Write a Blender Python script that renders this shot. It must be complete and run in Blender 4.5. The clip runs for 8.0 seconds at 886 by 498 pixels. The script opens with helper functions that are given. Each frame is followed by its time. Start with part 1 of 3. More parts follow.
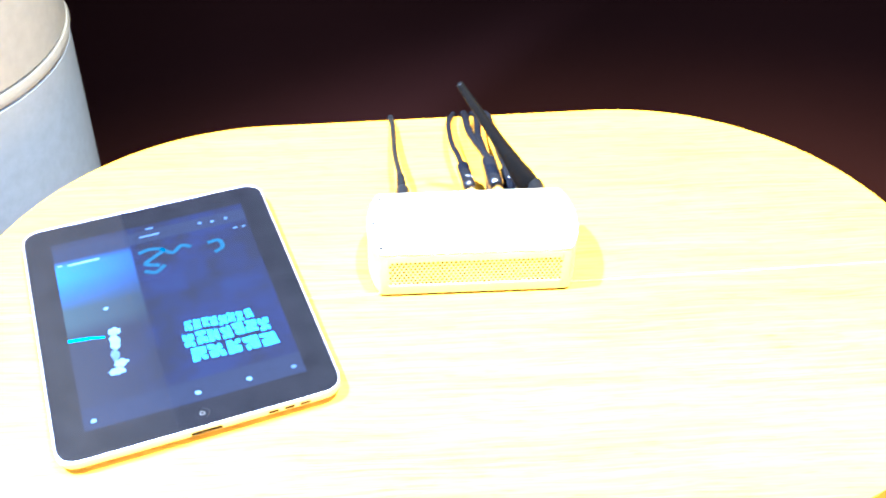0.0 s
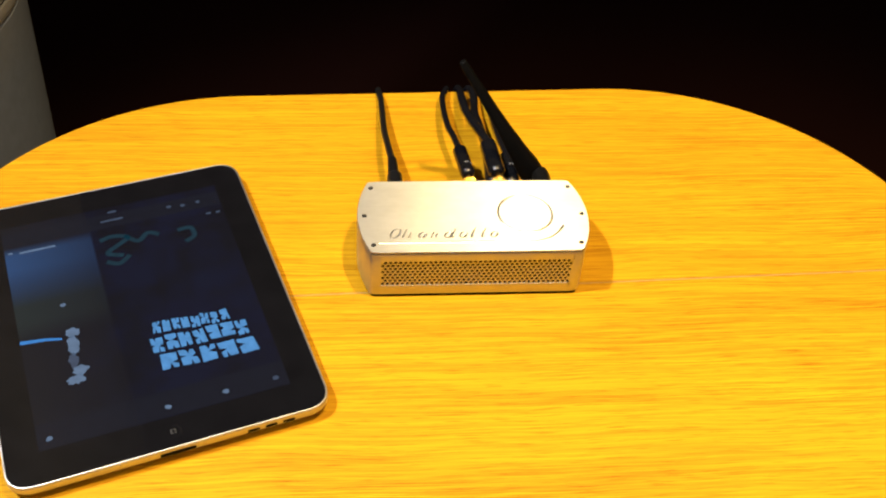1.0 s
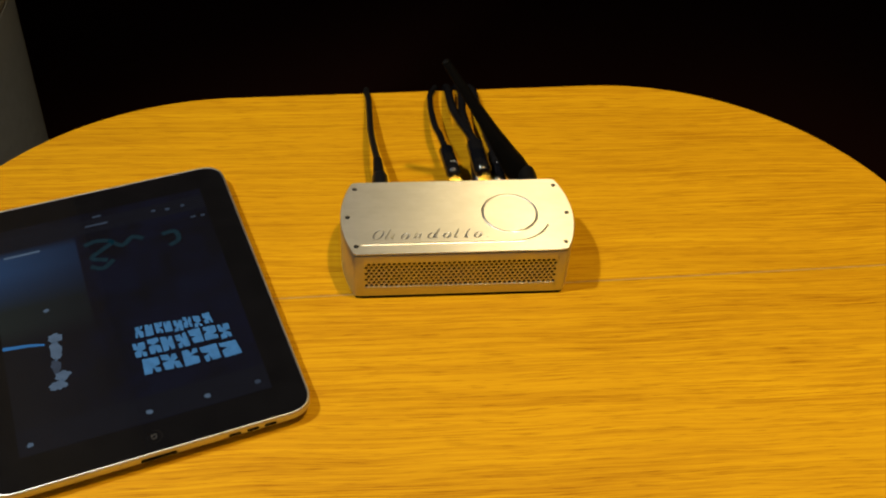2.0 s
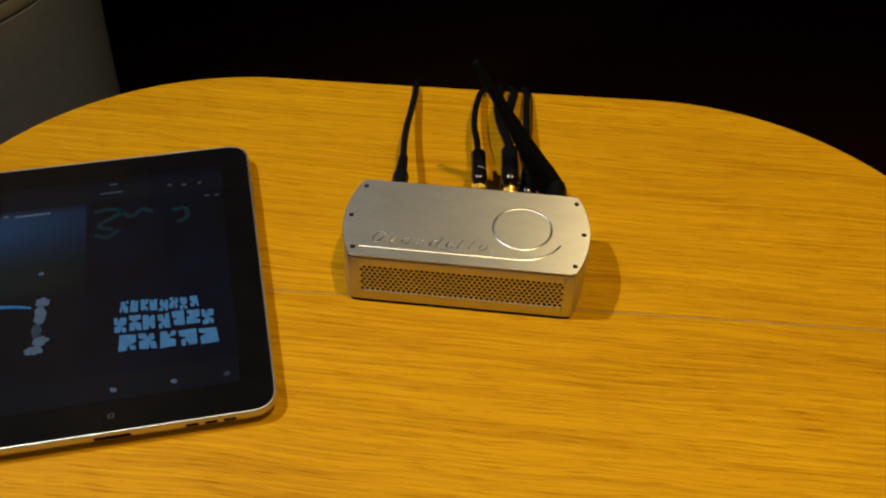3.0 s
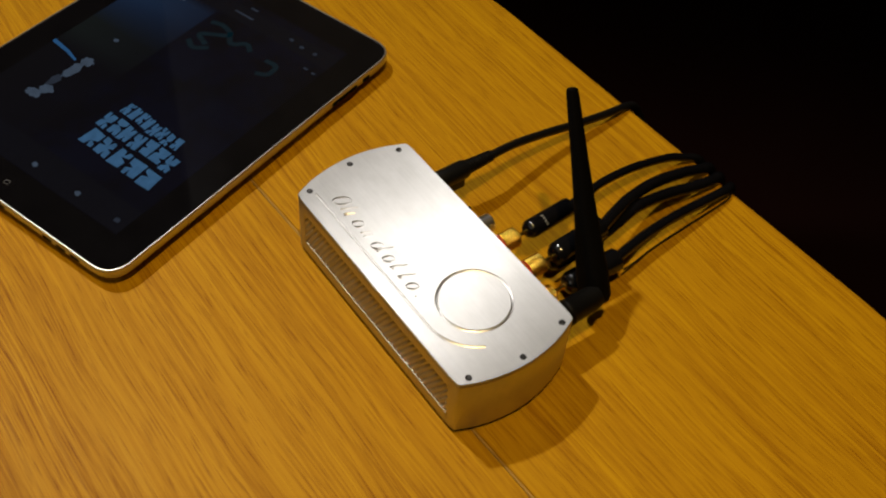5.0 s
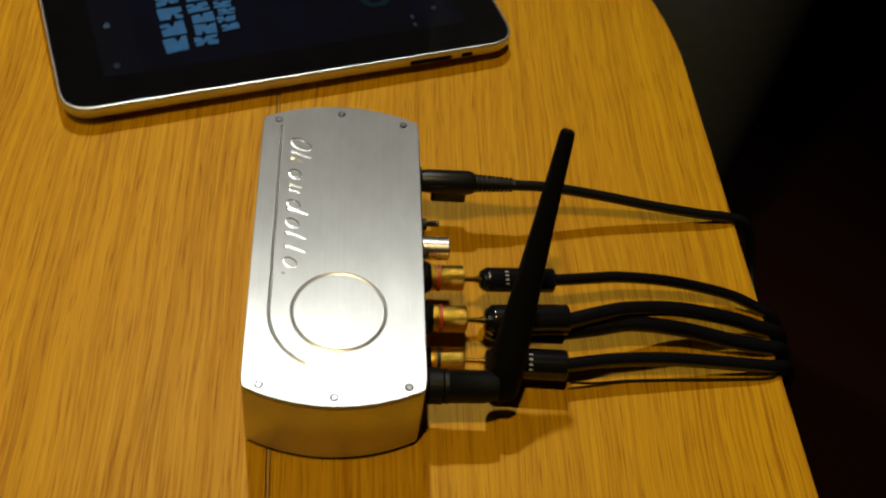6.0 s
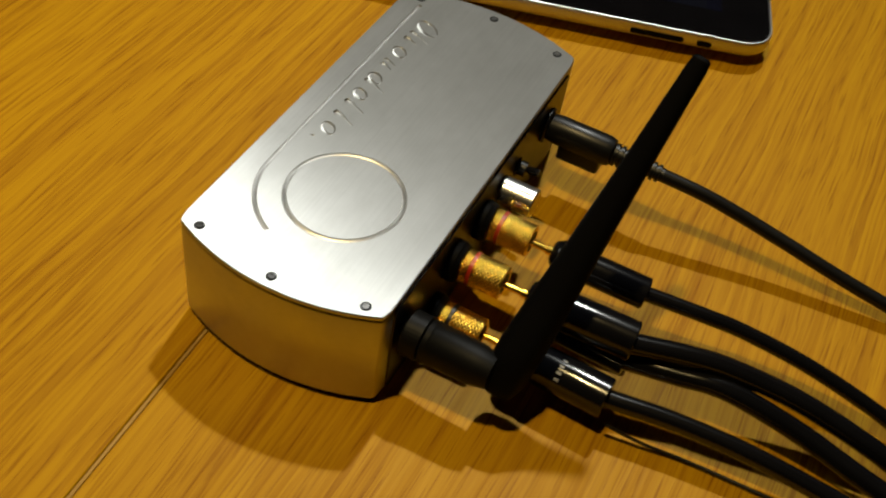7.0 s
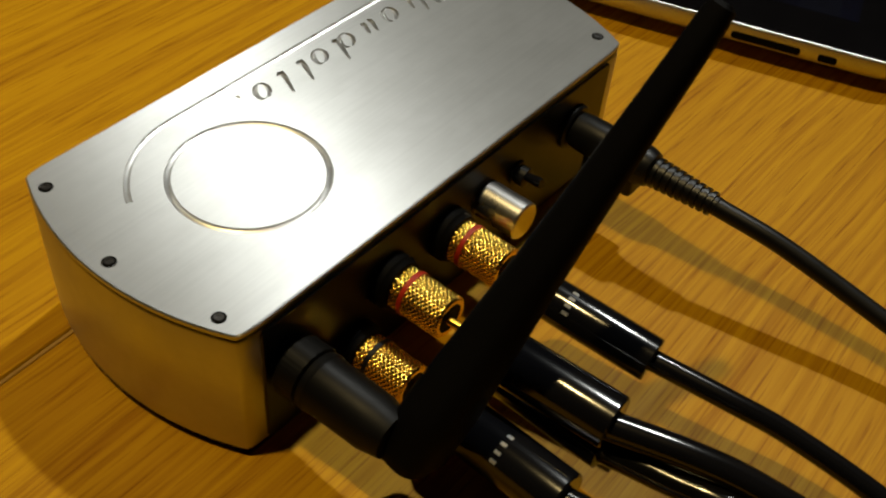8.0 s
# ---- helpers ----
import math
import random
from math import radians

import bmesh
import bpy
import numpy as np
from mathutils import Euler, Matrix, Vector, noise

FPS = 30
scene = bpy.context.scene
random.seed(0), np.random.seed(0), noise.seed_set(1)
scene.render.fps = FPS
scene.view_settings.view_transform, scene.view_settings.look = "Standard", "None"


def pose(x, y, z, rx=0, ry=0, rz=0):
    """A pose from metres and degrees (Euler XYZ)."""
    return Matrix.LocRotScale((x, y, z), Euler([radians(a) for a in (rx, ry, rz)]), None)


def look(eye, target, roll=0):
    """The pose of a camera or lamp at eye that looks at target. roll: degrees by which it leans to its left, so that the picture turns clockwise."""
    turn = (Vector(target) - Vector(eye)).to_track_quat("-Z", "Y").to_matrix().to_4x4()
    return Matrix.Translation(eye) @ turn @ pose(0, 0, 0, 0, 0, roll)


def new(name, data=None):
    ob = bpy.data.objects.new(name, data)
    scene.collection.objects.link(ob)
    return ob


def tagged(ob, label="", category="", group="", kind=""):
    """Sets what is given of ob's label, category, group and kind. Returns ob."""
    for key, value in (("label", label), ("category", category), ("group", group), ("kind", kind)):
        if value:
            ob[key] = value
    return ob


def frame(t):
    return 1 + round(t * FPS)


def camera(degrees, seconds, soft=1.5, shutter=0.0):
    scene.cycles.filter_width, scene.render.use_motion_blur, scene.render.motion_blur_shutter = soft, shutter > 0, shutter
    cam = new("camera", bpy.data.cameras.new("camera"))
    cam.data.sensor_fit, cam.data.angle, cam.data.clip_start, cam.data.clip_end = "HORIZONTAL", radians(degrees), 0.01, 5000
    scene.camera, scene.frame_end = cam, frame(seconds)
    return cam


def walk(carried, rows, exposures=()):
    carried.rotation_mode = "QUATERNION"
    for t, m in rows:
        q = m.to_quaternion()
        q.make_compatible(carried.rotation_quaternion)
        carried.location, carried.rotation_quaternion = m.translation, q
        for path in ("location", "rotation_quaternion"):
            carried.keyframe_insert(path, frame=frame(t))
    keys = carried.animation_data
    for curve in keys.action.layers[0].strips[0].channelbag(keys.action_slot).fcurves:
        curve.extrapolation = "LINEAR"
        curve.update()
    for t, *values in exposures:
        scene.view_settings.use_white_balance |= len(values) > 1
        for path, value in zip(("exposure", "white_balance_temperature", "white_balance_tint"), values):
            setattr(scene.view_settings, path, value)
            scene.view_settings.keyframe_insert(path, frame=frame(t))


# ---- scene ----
cam = camera(44.7, 8.0, 2.1, 0.15)
PATH = [
    (0, (-0.0695, -0.6313, 0.576), (0.0419, 0.8559, -0.7445), 0.73),
    (0.2, (-0.061, -0.5907, 0.5623), (0.0203, 0.8786, -0.7845), 0.57),
    (0.5, (-0.0865, -0.558, 0.5486), (0.0757, 0.8783, -0.8296), 3.21),
    (1, (-0.0975, -0.546, 0.5506), (0.1047, 0.8673, -0.8466), 4.91),
    (1.5, (-0.0765, -0.5414, 0.5502), (0.099, 0.8772, -0.8457), 3.61),
    (1.7, (-0.076, -0.543, 0.5563), (0.0991, 0.8684, -0.849), 3.41),
    (2.8, (-0.0261, -0.5181, 0.5292), (0.0341, 0.9036, -0.8823), 2.87),
    (3, (0.0264, -0.5031, 0.537), (-0.0886, 0.8943, -0.9008), 1.8),
    (3.2, (0.0968, -0.4991, 0.5258), (-0.1792, 0.9031, -0.8863), 2.23),
    (3.5, (0.1568, -0.4781, 0.5217), (-0.2536, 0.8631, -0.9314), 2.87),
    (4, (0.2365, -0.3988, 0.4965), (-0.4053, 0.8, -0.9784), 1.74),
    (4.3, (0.245, -0.3423, 0.4902), (-0.429, 0.7631, -1.03), 4.01),
    (4.5, (0.2671, -0.3004, 0.4883), (-0.5242, 0.7028, -1.0374), 3.72),
    (5, (0.2741, -0.2213, 0.4711), (-0.7045, 0.5981, -1.06), 5.14),
    (5.2, (0.2753, -0.162, 0.4646), (-0.7797, 0.5304, -1.0775), 3.93),
    (6.3, (0.2898, 0.0378, 0.3567), (-0.9338, 0.0301, -1.2203), 11.27),
    (6.5, (0.2794, 0.0657, 0.3231), (-0.9247, -0.1026, -1.2509), 10.94),
    (6.7, (0.2748, 0.0798, 0.3098), (-0.9691, -0.2087, -1.216), 11.86),
    (7, (0.2476, 0.1126, 0.2875), (-1.0149, -0.3429, -1.1882), 10.04),
    (7.2, (0.2324, 0.1291, 0.2712), (-1.0383, -0.4218, -1.1661), 9.86),
    (7.5, (0.2102, 0.1269, 0.2594), (-0.9755, -0.5122, -1.2124), 9.29),
    (7.8, (0.1858, 0.1397, 0.235), (-0.9958, -0.6179, -1.1825), 7.66),
    (8, (0.1616, 0.1482, 0.2168), (-0.9743, -0.6617, -1.2104), 5.59),
]
walk(cam, [(t, look(eye, target, roll)) for t, eye, target, roll in PATH],
     [(0.0, 4.3, 4150, 12), (0.3, 2.9, 4650, 11), (0.6, 1.85, 5000, 10), (0.9, 1.08, 6100, 12), (1.2, 0.52, 6200, 10), (1.5, 0.08, 6250, 7),
      (2.0, -0.1, 6400, 7), (3.0, -0.40, 6500, 7), (3.6, -0.19, 6650, 9), (4.0, 0.02, 6700, 10), (4.5, -0.27, 6700, 11), (5.0, -0.93, 6700, 12), (6.3, -0.80, 6450, 3), (7.0, -0.75, 6450, 3), (8.0, -0.91, 6400, 3)])

# ---- light ----
FLOOR_Z, CEIL_Z = -0.74, 2.25
world = bpy.data.worlds.new("world")
scene.world = world
world.use_nodes = True
world.node_tree.nodes["Background"].inputs[0].default_value = (0.02, 0.018, 0.016, 1)
world.node_tree.nodes["Background"].inputs[1].default_value = 0.3


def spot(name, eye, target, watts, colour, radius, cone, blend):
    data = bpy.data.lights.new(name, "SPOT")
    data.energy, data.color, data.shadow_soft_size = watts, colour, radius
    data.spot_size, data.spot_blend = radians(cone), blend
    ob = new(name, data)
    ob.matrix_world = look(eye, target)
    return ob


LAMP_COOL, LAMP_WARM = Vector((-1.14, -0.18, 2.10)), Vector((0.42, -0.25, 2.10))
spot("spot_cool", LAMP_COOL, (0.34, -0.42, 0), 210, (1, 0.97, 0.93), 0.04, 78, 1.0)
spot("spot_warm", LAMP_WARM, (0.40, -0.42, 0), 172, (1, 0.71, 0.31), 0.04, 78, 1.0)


# the dim general light of the room, from the ceiling behind the visitor
room = bpy.data.lights.new("room_light", "AREA")
room.shape, room.size, room.size_y, room.energy, room.color = "RECTANGLE", 1.6, 0.8, 16, (1, 0.92, 0.82)
new("room_light", room).matrix_world = look((0.4, -1.9, 2.2), (-0.2, 0.2, 0.2))


# ---- materials ----
class Mat:
    """A node material built up line by line."""

    def __init__(self, name, colour=(0.5, 0.5, 0.5), rough=0.5, metal=0.0, spec=0.5):
        self.m = bpy.data.materials.new(name)
        self.m.use_nodes = True
        self.t = self.m.node_tree
        self.b = self.t.nodes["Principled BSDF"]
        self.set("Base Color", (*colour, 1))
        self.set("Roughness", rough)
        self.set("Metallic", metal)
        self.set("Specular IOR Level", spec)

    def set(self, key, value):
        self.b.inputs[key].default_value = value

    def node(self, kind, **inputs):
        n = self.t.nodes.new(kind)
        for key, value in inputs.items():
            n.inputs[key.replace("_", " ")].default_value = value
        return n

    def link(self, a, b):
        self.t.links.new(a, b)

    def coords(self, scale=(1, 1, 1), turn=0.0):
        tc = self.node("ShaderNodeTexCoord")
        mp = self.node("ShaderNodeMapping", Scale=scale, Rotation=(0, 0, radians(turn)))
        self.link(tc.outputs["Object"], mp.inputs["Vector"])
        return mp.outputs["Vector"]

    def noise(self, vec, scale, detail=3.0, rough=0.55):
        n = self.node("ShaderNodeTexNoise", Scale=scale, Detail=detail, Roughness=rough)
        self.link(vec, n.inputs["Vector"])
        return n.outputs["Fac"]

    def ramp(self, fac, *stops):
        n = self.node("ShaderNodeValToRGB")
        els = n.color_ramp.elements
        while len(els) < len(stops):
            els.new(0.5)
        for el, (pos, col) in zip(els, stops):
            el.position = pos
            el.color = (*col, 1) if not isinstance(col, (int, float)) else (col, col, col, 1)
        self.link(fac, n.inputs["Fac"])
        return n.outputs["Color"]

    def mix(self, fac, a, b, blend="MIX"):
        n = self.node("ShaderNodeMix")
        n.data_type, n.blend_type = "RGBA", blend
        for val, sock in ((fac, n.inputs[0]), (a, n.inputs[6]), (b, n.inputs[7])):
            if isinstance(val, (int, float)):
                sock.default_value = val
            elif isinstance(val, tuple):
                sock.default_value = (*val, 1)
            else:
                self.link(val, sock)
        return n.outputs[2]

    def to(self, out, key):
        self.link(out, self.b.inputs[key])

    def bump(self, height, strength, dist):
        n = self.node("ShaderNodeBump", Strength=strength, Distance=dist)
        self.link(height, n.inputs["Height"])
        self.link(n.outputs["Normal"], self.b.inputs["Normal"])


def make_oak():
    k = Mat("oak_veneer", (0.5, 0.25, 0.03), 0.44, 0, 0.10)
    sway = k.noise(k.coords((5, 9, 5)), 1.0, 2, 0.5)
    lift = k.node("ShaderNodeMath")
    lift.operation = "MULTIPLY"
    lift.inputs[1].default_value = 0.016
    k.link(sway, lift.inputs[0])
    aside = k.node("ShaderNodeCombineXYZ")
    k.link(lift.outputs[0], aside.inputs["Y"])

    def grain(scale):
        tc = k.node("ShaderNodeTexCoord")
        add = k.node("ShaderNodeVectorMath")
        add.operation = "ADD"
        k.link(tc.outputs["Object"], add.inputs[0])
        k.link(aside.outputs[0], add.inputs[1])
        mp = k.node("ShaderNodeMapping", Scale=scale, Rotation=(0, 0, radians(-2)))
        k.link(add.outputs[0], mp.inputs["Vector"])
        return mp.outputs["Vector"]
    fine = k.noise(grain((16, 980, 60)), 1.0, 3, 0.6)
    streak = k.noise(grain((7, 430, 30)), 1.0, 3, 0.6)
    broad = k.noise(grain((1.3, 18, 10)), 1.0, 3, 0.5)
    patchy = k.noise(grain((3, 30, 10)), 1.0, 3, 0.6)
    pores = k.noise(grain((42, 1150, 80)), 1.0, 2, 0.5)
    base = k.ramp(streak, (0.35, (0.412, 0.195, 0.003)), (0.49, (0.482, 0.245, 0.004)), (0.68, (0.54, 0.290, 0.005)))
    tint = k.ramp(broad, (0.3, (0.89, 0.86, 0.80)), (0.7, (1.05, 1.06, 1.08)))
    c = k.mix(1.0, base, tint, "MULTIPLY")
    lines = k.mix(1.0, c, k.ramp(fine, (0.37, (0.66, 0.55, 0.39)), (0.53, (1, 1, 1))), "MULTIPLY")
    c = k.mix(k.ramp(patchy, (0.40, 0.10), (0.64, 1.0)), c, lines)
    c = k.mix(1.0, c, k.ramp(pores, (0.31, (0.68, 0.58, 0.44)), (0.44, (1, 1, 1))), "MULTIPLY")
    k.to(c, "Base Color")
    k.to(k.ramp(streak, (0.3, 0.53), (0.75, 0.43)), "Roughness")
    k.bump(fine, 0.25, 0.0004)
    return k.m


def make_brushed():
    """Finely brushed aluminium, the brushing along x, with handling marks."""
    k = Mat("brushed_aluminium", (0.6, 0.6, 0.59), 0.34, 1.0)
    hair = k.noise(k.coords((14, 1400, 1400)), 1.0, 3, 0.6)
    blot = k.noise(k.coords((55, 90, 60)), 1.0, 5, 0.65)
    smear = k.noise(k.coords((18, 26, 20)), 1.0, 4, 0.6)
    c = k.mix(1.0, k.ramp(hair, (0.3, (0.585, 0.588, 0.585)), (0.7, (0.625, 0.628, 0.62))), k.ramp(blot, (0.35, (0.93, 0.93, 0.925)), (0.65, (1, 1, 1))), "MULTIPLY")
    c = k.mix(1.0, c, k.ramp(smear, (0.36, (0.89, 0.89, 0.885)), (0.6, (1, 1, 1))), "MULTIPLY")
    k.to(c, "Base Color")
    k.to(k.mix(0.5, k.ramp(blot, (0.3, 0.475), (0.7, 0.435)), k.ramp(smear, (0.3, 0.48), (0.7, 0.43))), "Roughness")
    k.set("Anisotropic", 0.97)
    tan = k.node("ShaderNodeCombineXYZ", X=0.0, Y=1.0, Z=0.0)
    k.to(tan.outputs[0], "Tangent")
    k.bump(hair, 0.04, 0.0002)
    matt = k.node("ShaderNodeBsdfPrincipled", Roughness=0.66, Metallic=1.0)
    k.link(c, matt.inputs["Base Color"])
    both = k.node("ShaderNodeMixShader", Fac=0.25)
    k.link(k.b.outputs[0], both.inputs[1])
    k.link(matt.outputs[0], both.inputs[2])
    k.link(both.outputs[0], k.t.nodes["Material Output"].inputs["Surface"])
    return k.m


def make_satin(name, colour, rough, scale=300, wear=0.85):
    k = Mat(name, colour, rough, 1.0)
    n = k.noise(k.coords((1, 1, 1)), scale, 4, 0.6)
    big = k.noise(k.coords((1, 1, 1)), 40, 3, 0.5)
    dark = tuple(v * wear for v in colour)
    k.to(k.mix(1.0, k.ramp(n, (0.3, dark), (0.7, colour)), k.ramp(big, (0.3, (0.9, 0.9, 0.9)), (0.7, (1, 1, 1))), "MULTIPLY"), "Base Color")
    k.to(k.ramp(big, (0.3, rough * 1.15), (0.7, rough * 0.9)), "Roughness")
    k.bump(n, 0.08, 0.0002)
    return k.m


def make_plastic(name, colour, rough, spec=0.5, bump=0.1):
    k = Mat(name, colour, rough, 0, spec)
    n = k.noise(k.coords((1, 1, 1)), 900, 3, 0.6)
    big = k.noise(k.coords((1, 1, 1)), 60, 3, 0.5)
    k.to(k.ramp(big, (0.3, tuple(v * 0.8 for v in colour)), (0.7, tuple(v * 1.15 for v in colour))), "Base Color")
    k.to(k.ramp(big, (0.3, rough * 1.2), (0.7, rough * 0.85)), "Roughness")
    k.bump(n, bump, 0.0002)
    return k.m


def make_wall(name, colour, rough, scale, spec=0.3):
    k = Mat(name, colour, rough, 0, spec)
    n = k.noise(k.coords((1, 1, 1)), scale, 5, 0.6)
    big = k.noise(k.coords((1, 1, 1)), 1.4, 3, 0.5)
    c = k.mix(1.0, k.ramp(n, (0.3, tuple(v * 0.85 for v in colour)), (0.7, colour)), k.ramp(big, (0.3, (0.85, 0.85, 0.85)), (0.7, (1.1, 1.1, 1.1))), "MULTIPLY")
    k.to(c, "Base Color")
    k.bump(n, 0.2, 0.002)
    return k.m


def make_glow(name, colour, strength, rough=0.08):
    """A lit part of the display, under glass."""
    k = Mat(name, (0.004, 0.004, 0.005), rough, 0, 0.5)
    n = k.noise(k.coords((1, 1, 1)), 160, 3, 0.6)
    k.to(k.ramp(n, (0.3, tuple(v * 0.75 for v in colour)), (0.65, colour)), "Emission Color")
    k.set("Emission Strength", strength)
    return k.m


def make_display():
    """The display's dim picture: blue sky and olive land at one side over a painted grey reflection, deep blue dark
    elsewhere.
    """
    k = Mat("display", (0.004, 0.004, 0.005), 0.06, 0, 0.5)
    tc = k.node("ShaderNodeTexCoord")
    sep = k.node("ShaderNodeSeparateXYZ")
    k.link(tc.outputs["Object"], sep.inputs[0])

    def span(axis, a, b):
        r = k.node("ShaderNodeMapRange", From_Min=a, From_Max=b)
        k.link(sep.outputs[axis], r.inputs["Value"])
        return r.outputs[0]

    def both(a, b):
        m = k.node("ShaderNodeMath")
        m.operation = "MULTIPLY"
        k.link(a, m.inputs[0]), k.link(b, m.inputs[1])
        return m.outputs[0]
    cloud = k.noise(k.coords((1, 1, 1)), 38, 4, 0.6)
    murk = k.ramp(cloud, (0.40, (0.0004, 0.0006, 0.0024)), (0.62, (0.0008, 0.0016, 0.0080)), (0.75, (0.0010, 0.0024, 0.0086)))
    left = both(span(0, 0.013, -0.075), span(0, -0.0175, -0.0185))
    sky = both(left, both(span(1, 0.020, 0.055), span(1, 0.078, 0.070)))
    land = both(left, both(span(1, -0.012, 0.004), span(1, 0.045, 0.020)))
    # faint grey with a sharp edge: the column's reflection, painted as emission
    c = k.mix(left, murk, (0.0020, 0.0023, 0.0040))
    c = k.mix(land, c, (0.006, 0.010, 0.010))
    c = k.mix(sky, c, (0.010, 0.031, 0.080))
    k.to(c, "Emission Color")
    k.set("Emission Strength", 1.0)
    return k.m


M_OAK = make_oak()
M_EDGE = make_plastic("oak_lipping", (0.42, 0.20, 0.03), 0.5, 0.4)
M_SEAM = make_plastic("pale_seam_filler", (0.38, 0.22, 0.05), 0.7, 0.2)
M_BRUSH = make_brushed()
M_SATIN = make_satin("satin_aluminium", (0.56, 0.54, 0.50), 0.40, 300, 0.94)
M_CUT = make_satin("engraved_aluminium", (0.70, 0.70, 0.69), 0.36)
M_BACK = make_satin("black_anodised_panel", (0.035, 0.033, 0.030), 0.34)
M_SILVER = make_satin("turned_silver", (0.94, 0.93, 0.91), 0.30)
M_GOLD = make_satin("gold_plate", (0.94, 0.60, 0.10), 0.20, 500, 0.94)
M_BLACK = make_plastic("black_rubber", (0.0050, 0.0050, 0.0052), 0.36, 0.28)
M_GLOSS = make_plastic("glossy_black_sheath", (0.005, 0.005, 0.006), 0.15, 0.5, 0.03)
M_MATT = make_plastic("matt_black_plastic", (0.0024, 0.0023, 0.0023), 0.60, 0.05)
M_SLEEVE = make_plastic("satin_black_plastic", (0.0036, 0.0035, 0.0034), 0.48, 0.14)
M_RED = make_plastic("red_band", (0.36, 0.022, 0.008), 0.35)
M_STEEL = make_satin("dark_screw_steel", (0.055, 0.053, 0.05), 0.38)
M_SCREW = make_satin("screw_steel", (0.20, 0.196, 0.19), 0.30)
M_PRINT = make_plastic("pale_print", (0.24, 0.24, 0.235), 0.5)
M_MARK = make_plastic("faint_button_print", (0.05, 0.05, 0.052), 0.4)
M_GLASS = make_plastic("black_glass_border", (0.004, 0.004, 0.005), 0.05, 0.5, 0.0)
M_PAD = make_satin("bead_blasted_aluminium", (0.60, 0.59, 0.58), 0.42, 900, 0.92)
M_DISPLAY = make_display()
M_TITLE = make_glow("lit_cyan", (0.085, 0.26, 0.52), 0.66)
M_TEAL = make_glow("lit_teal", (0.012, 0.060, 0.090), 0.28)
M_WHITE = make_glow("lit_white", (0.16, 0.24, 0.36), 0.45)
M_BLUE = make_glow("lit_blue", (0.03, 0.15, 0.38), 0.9)
M_DIM = make_glow("lit_grey", (0.05, 0.07, 0.11), 0.6)
M_BAR = make_glow("lit_toolbar", (0.0022, 0.0030, 0.0065), 1.0)
M_COLUMN = make_wall("pale_grey_paint", (0.155, 0.178, 0.225), 0.55, 90)
M_CREAM = make_wall("cream_paint", (0.18, 0.18, 0.18), 0.6, 90)
M_WALL = make_wall("dark_wall_paint", (0.040, 0.014, 0.011), 0.75, 60, 0.05)
M_CEIL = make_wall("dark_ceiling_paint", (0.02, 0.018, 0.017), 0.8, 60, 0.1)
M_FLOOR = make_wall("dark_carpet", (0.026, 0.0088, 0.0072), 0.95, 500, 0.03)


# ---- mesh helpers ----
def part(name, bm, material, parent=None, label="", smooth=True):
    mesh = bpy.data.meshes.new(name)
    bmesh.ops.recalc_face_normals(bm, faces=bm.faces)
    bm.to_mesh(mesh)
    bm.free()
    mesh.materials.append(material)
    if smooth:
        mesh.polygons.foreach_set("use_smooth", [True] * len(mesh.polygons))
        mesh.set_sharp_from_angle(angle=radians(35))
    ob = new(name, mesh)
    if parent is not None:
        ob.parent = parent
    if label:
        tagged(ob, label)
    return ob


def thing(name, at, label, category, group="", kind="", turn=0.0):
    ob = new(name)
    ob.empty_display_size = 0.02
    ob.matrix_world = pose(*at, 0, 0, turn)
    return tagged(ob, label, category, group, kind)


def loft(bm, loops, cap=True, closed=True):
    """Skin a row of loops of equally many points."""
    rows = [[bm.verts.new(p) for p in loop] for loop in loops]
    n = len(rows[0])
    for a, b in zip(rows, rows[1:]):
        for i in range(n if closed else n - 1):
            j = (i + 1) % n
            bm.faces.new((a[i], a[j], b[j], b[i]))
    if cap:
        bm.faces.new(rows[0]), bm.faces.new(rows[-1])
    return bm


def turned(profile, centre, axis=(0, 1, 0), seg=32, knurl=0.0, teeth=22):
    """A turned solid: profile rows of (distance along the axis, radius)."""
    axis = Vector(axis).normalized()
    side = axis.orthogonal().normalized()
    up = axis.cross(side)
    c = Vector(centre)
    loops = []
    for k, (d, r) in enumerate(profile):
        loop = []
        for i in range(seg):
            a = 2 * math.pi * i / seg
            rr = r
            if knurl:
                u, v = a * teeth / (2 * math.pi), d / 0.00125
                rr += knurl * (min(abs((u + v) % 1 - 0.5), abs((u - v) % 1 - 0.5)) * 4 - 1)
            loop.append(c + axis * d + (side * math.cos(a) + up * math.sin(a)) * rr)
        loops.append(loop)
    return loft(bmesh.new(), loops)


def smooth_path(pts, steps=8):
    pts = [Vector(p) for p in pts]
    ext = [pts[0] * 2 - pts[1], *pts, pts[-1] * 2 - pts[-2]]
    out = []
    for i in range(1, len(ext) - 2):
        a, b, c, d = ext[i - 1:i + 3]
        for k in range(steps):
            t = k / steps
            out.append(0.5 * ((2 * b) + (c - a) * t + (2 * a - 5 * b + 4 * c - d) * t * t + (3 * b - a - 3 * c + d) * t ** 3))
    out.append(pts[-1])
    return out


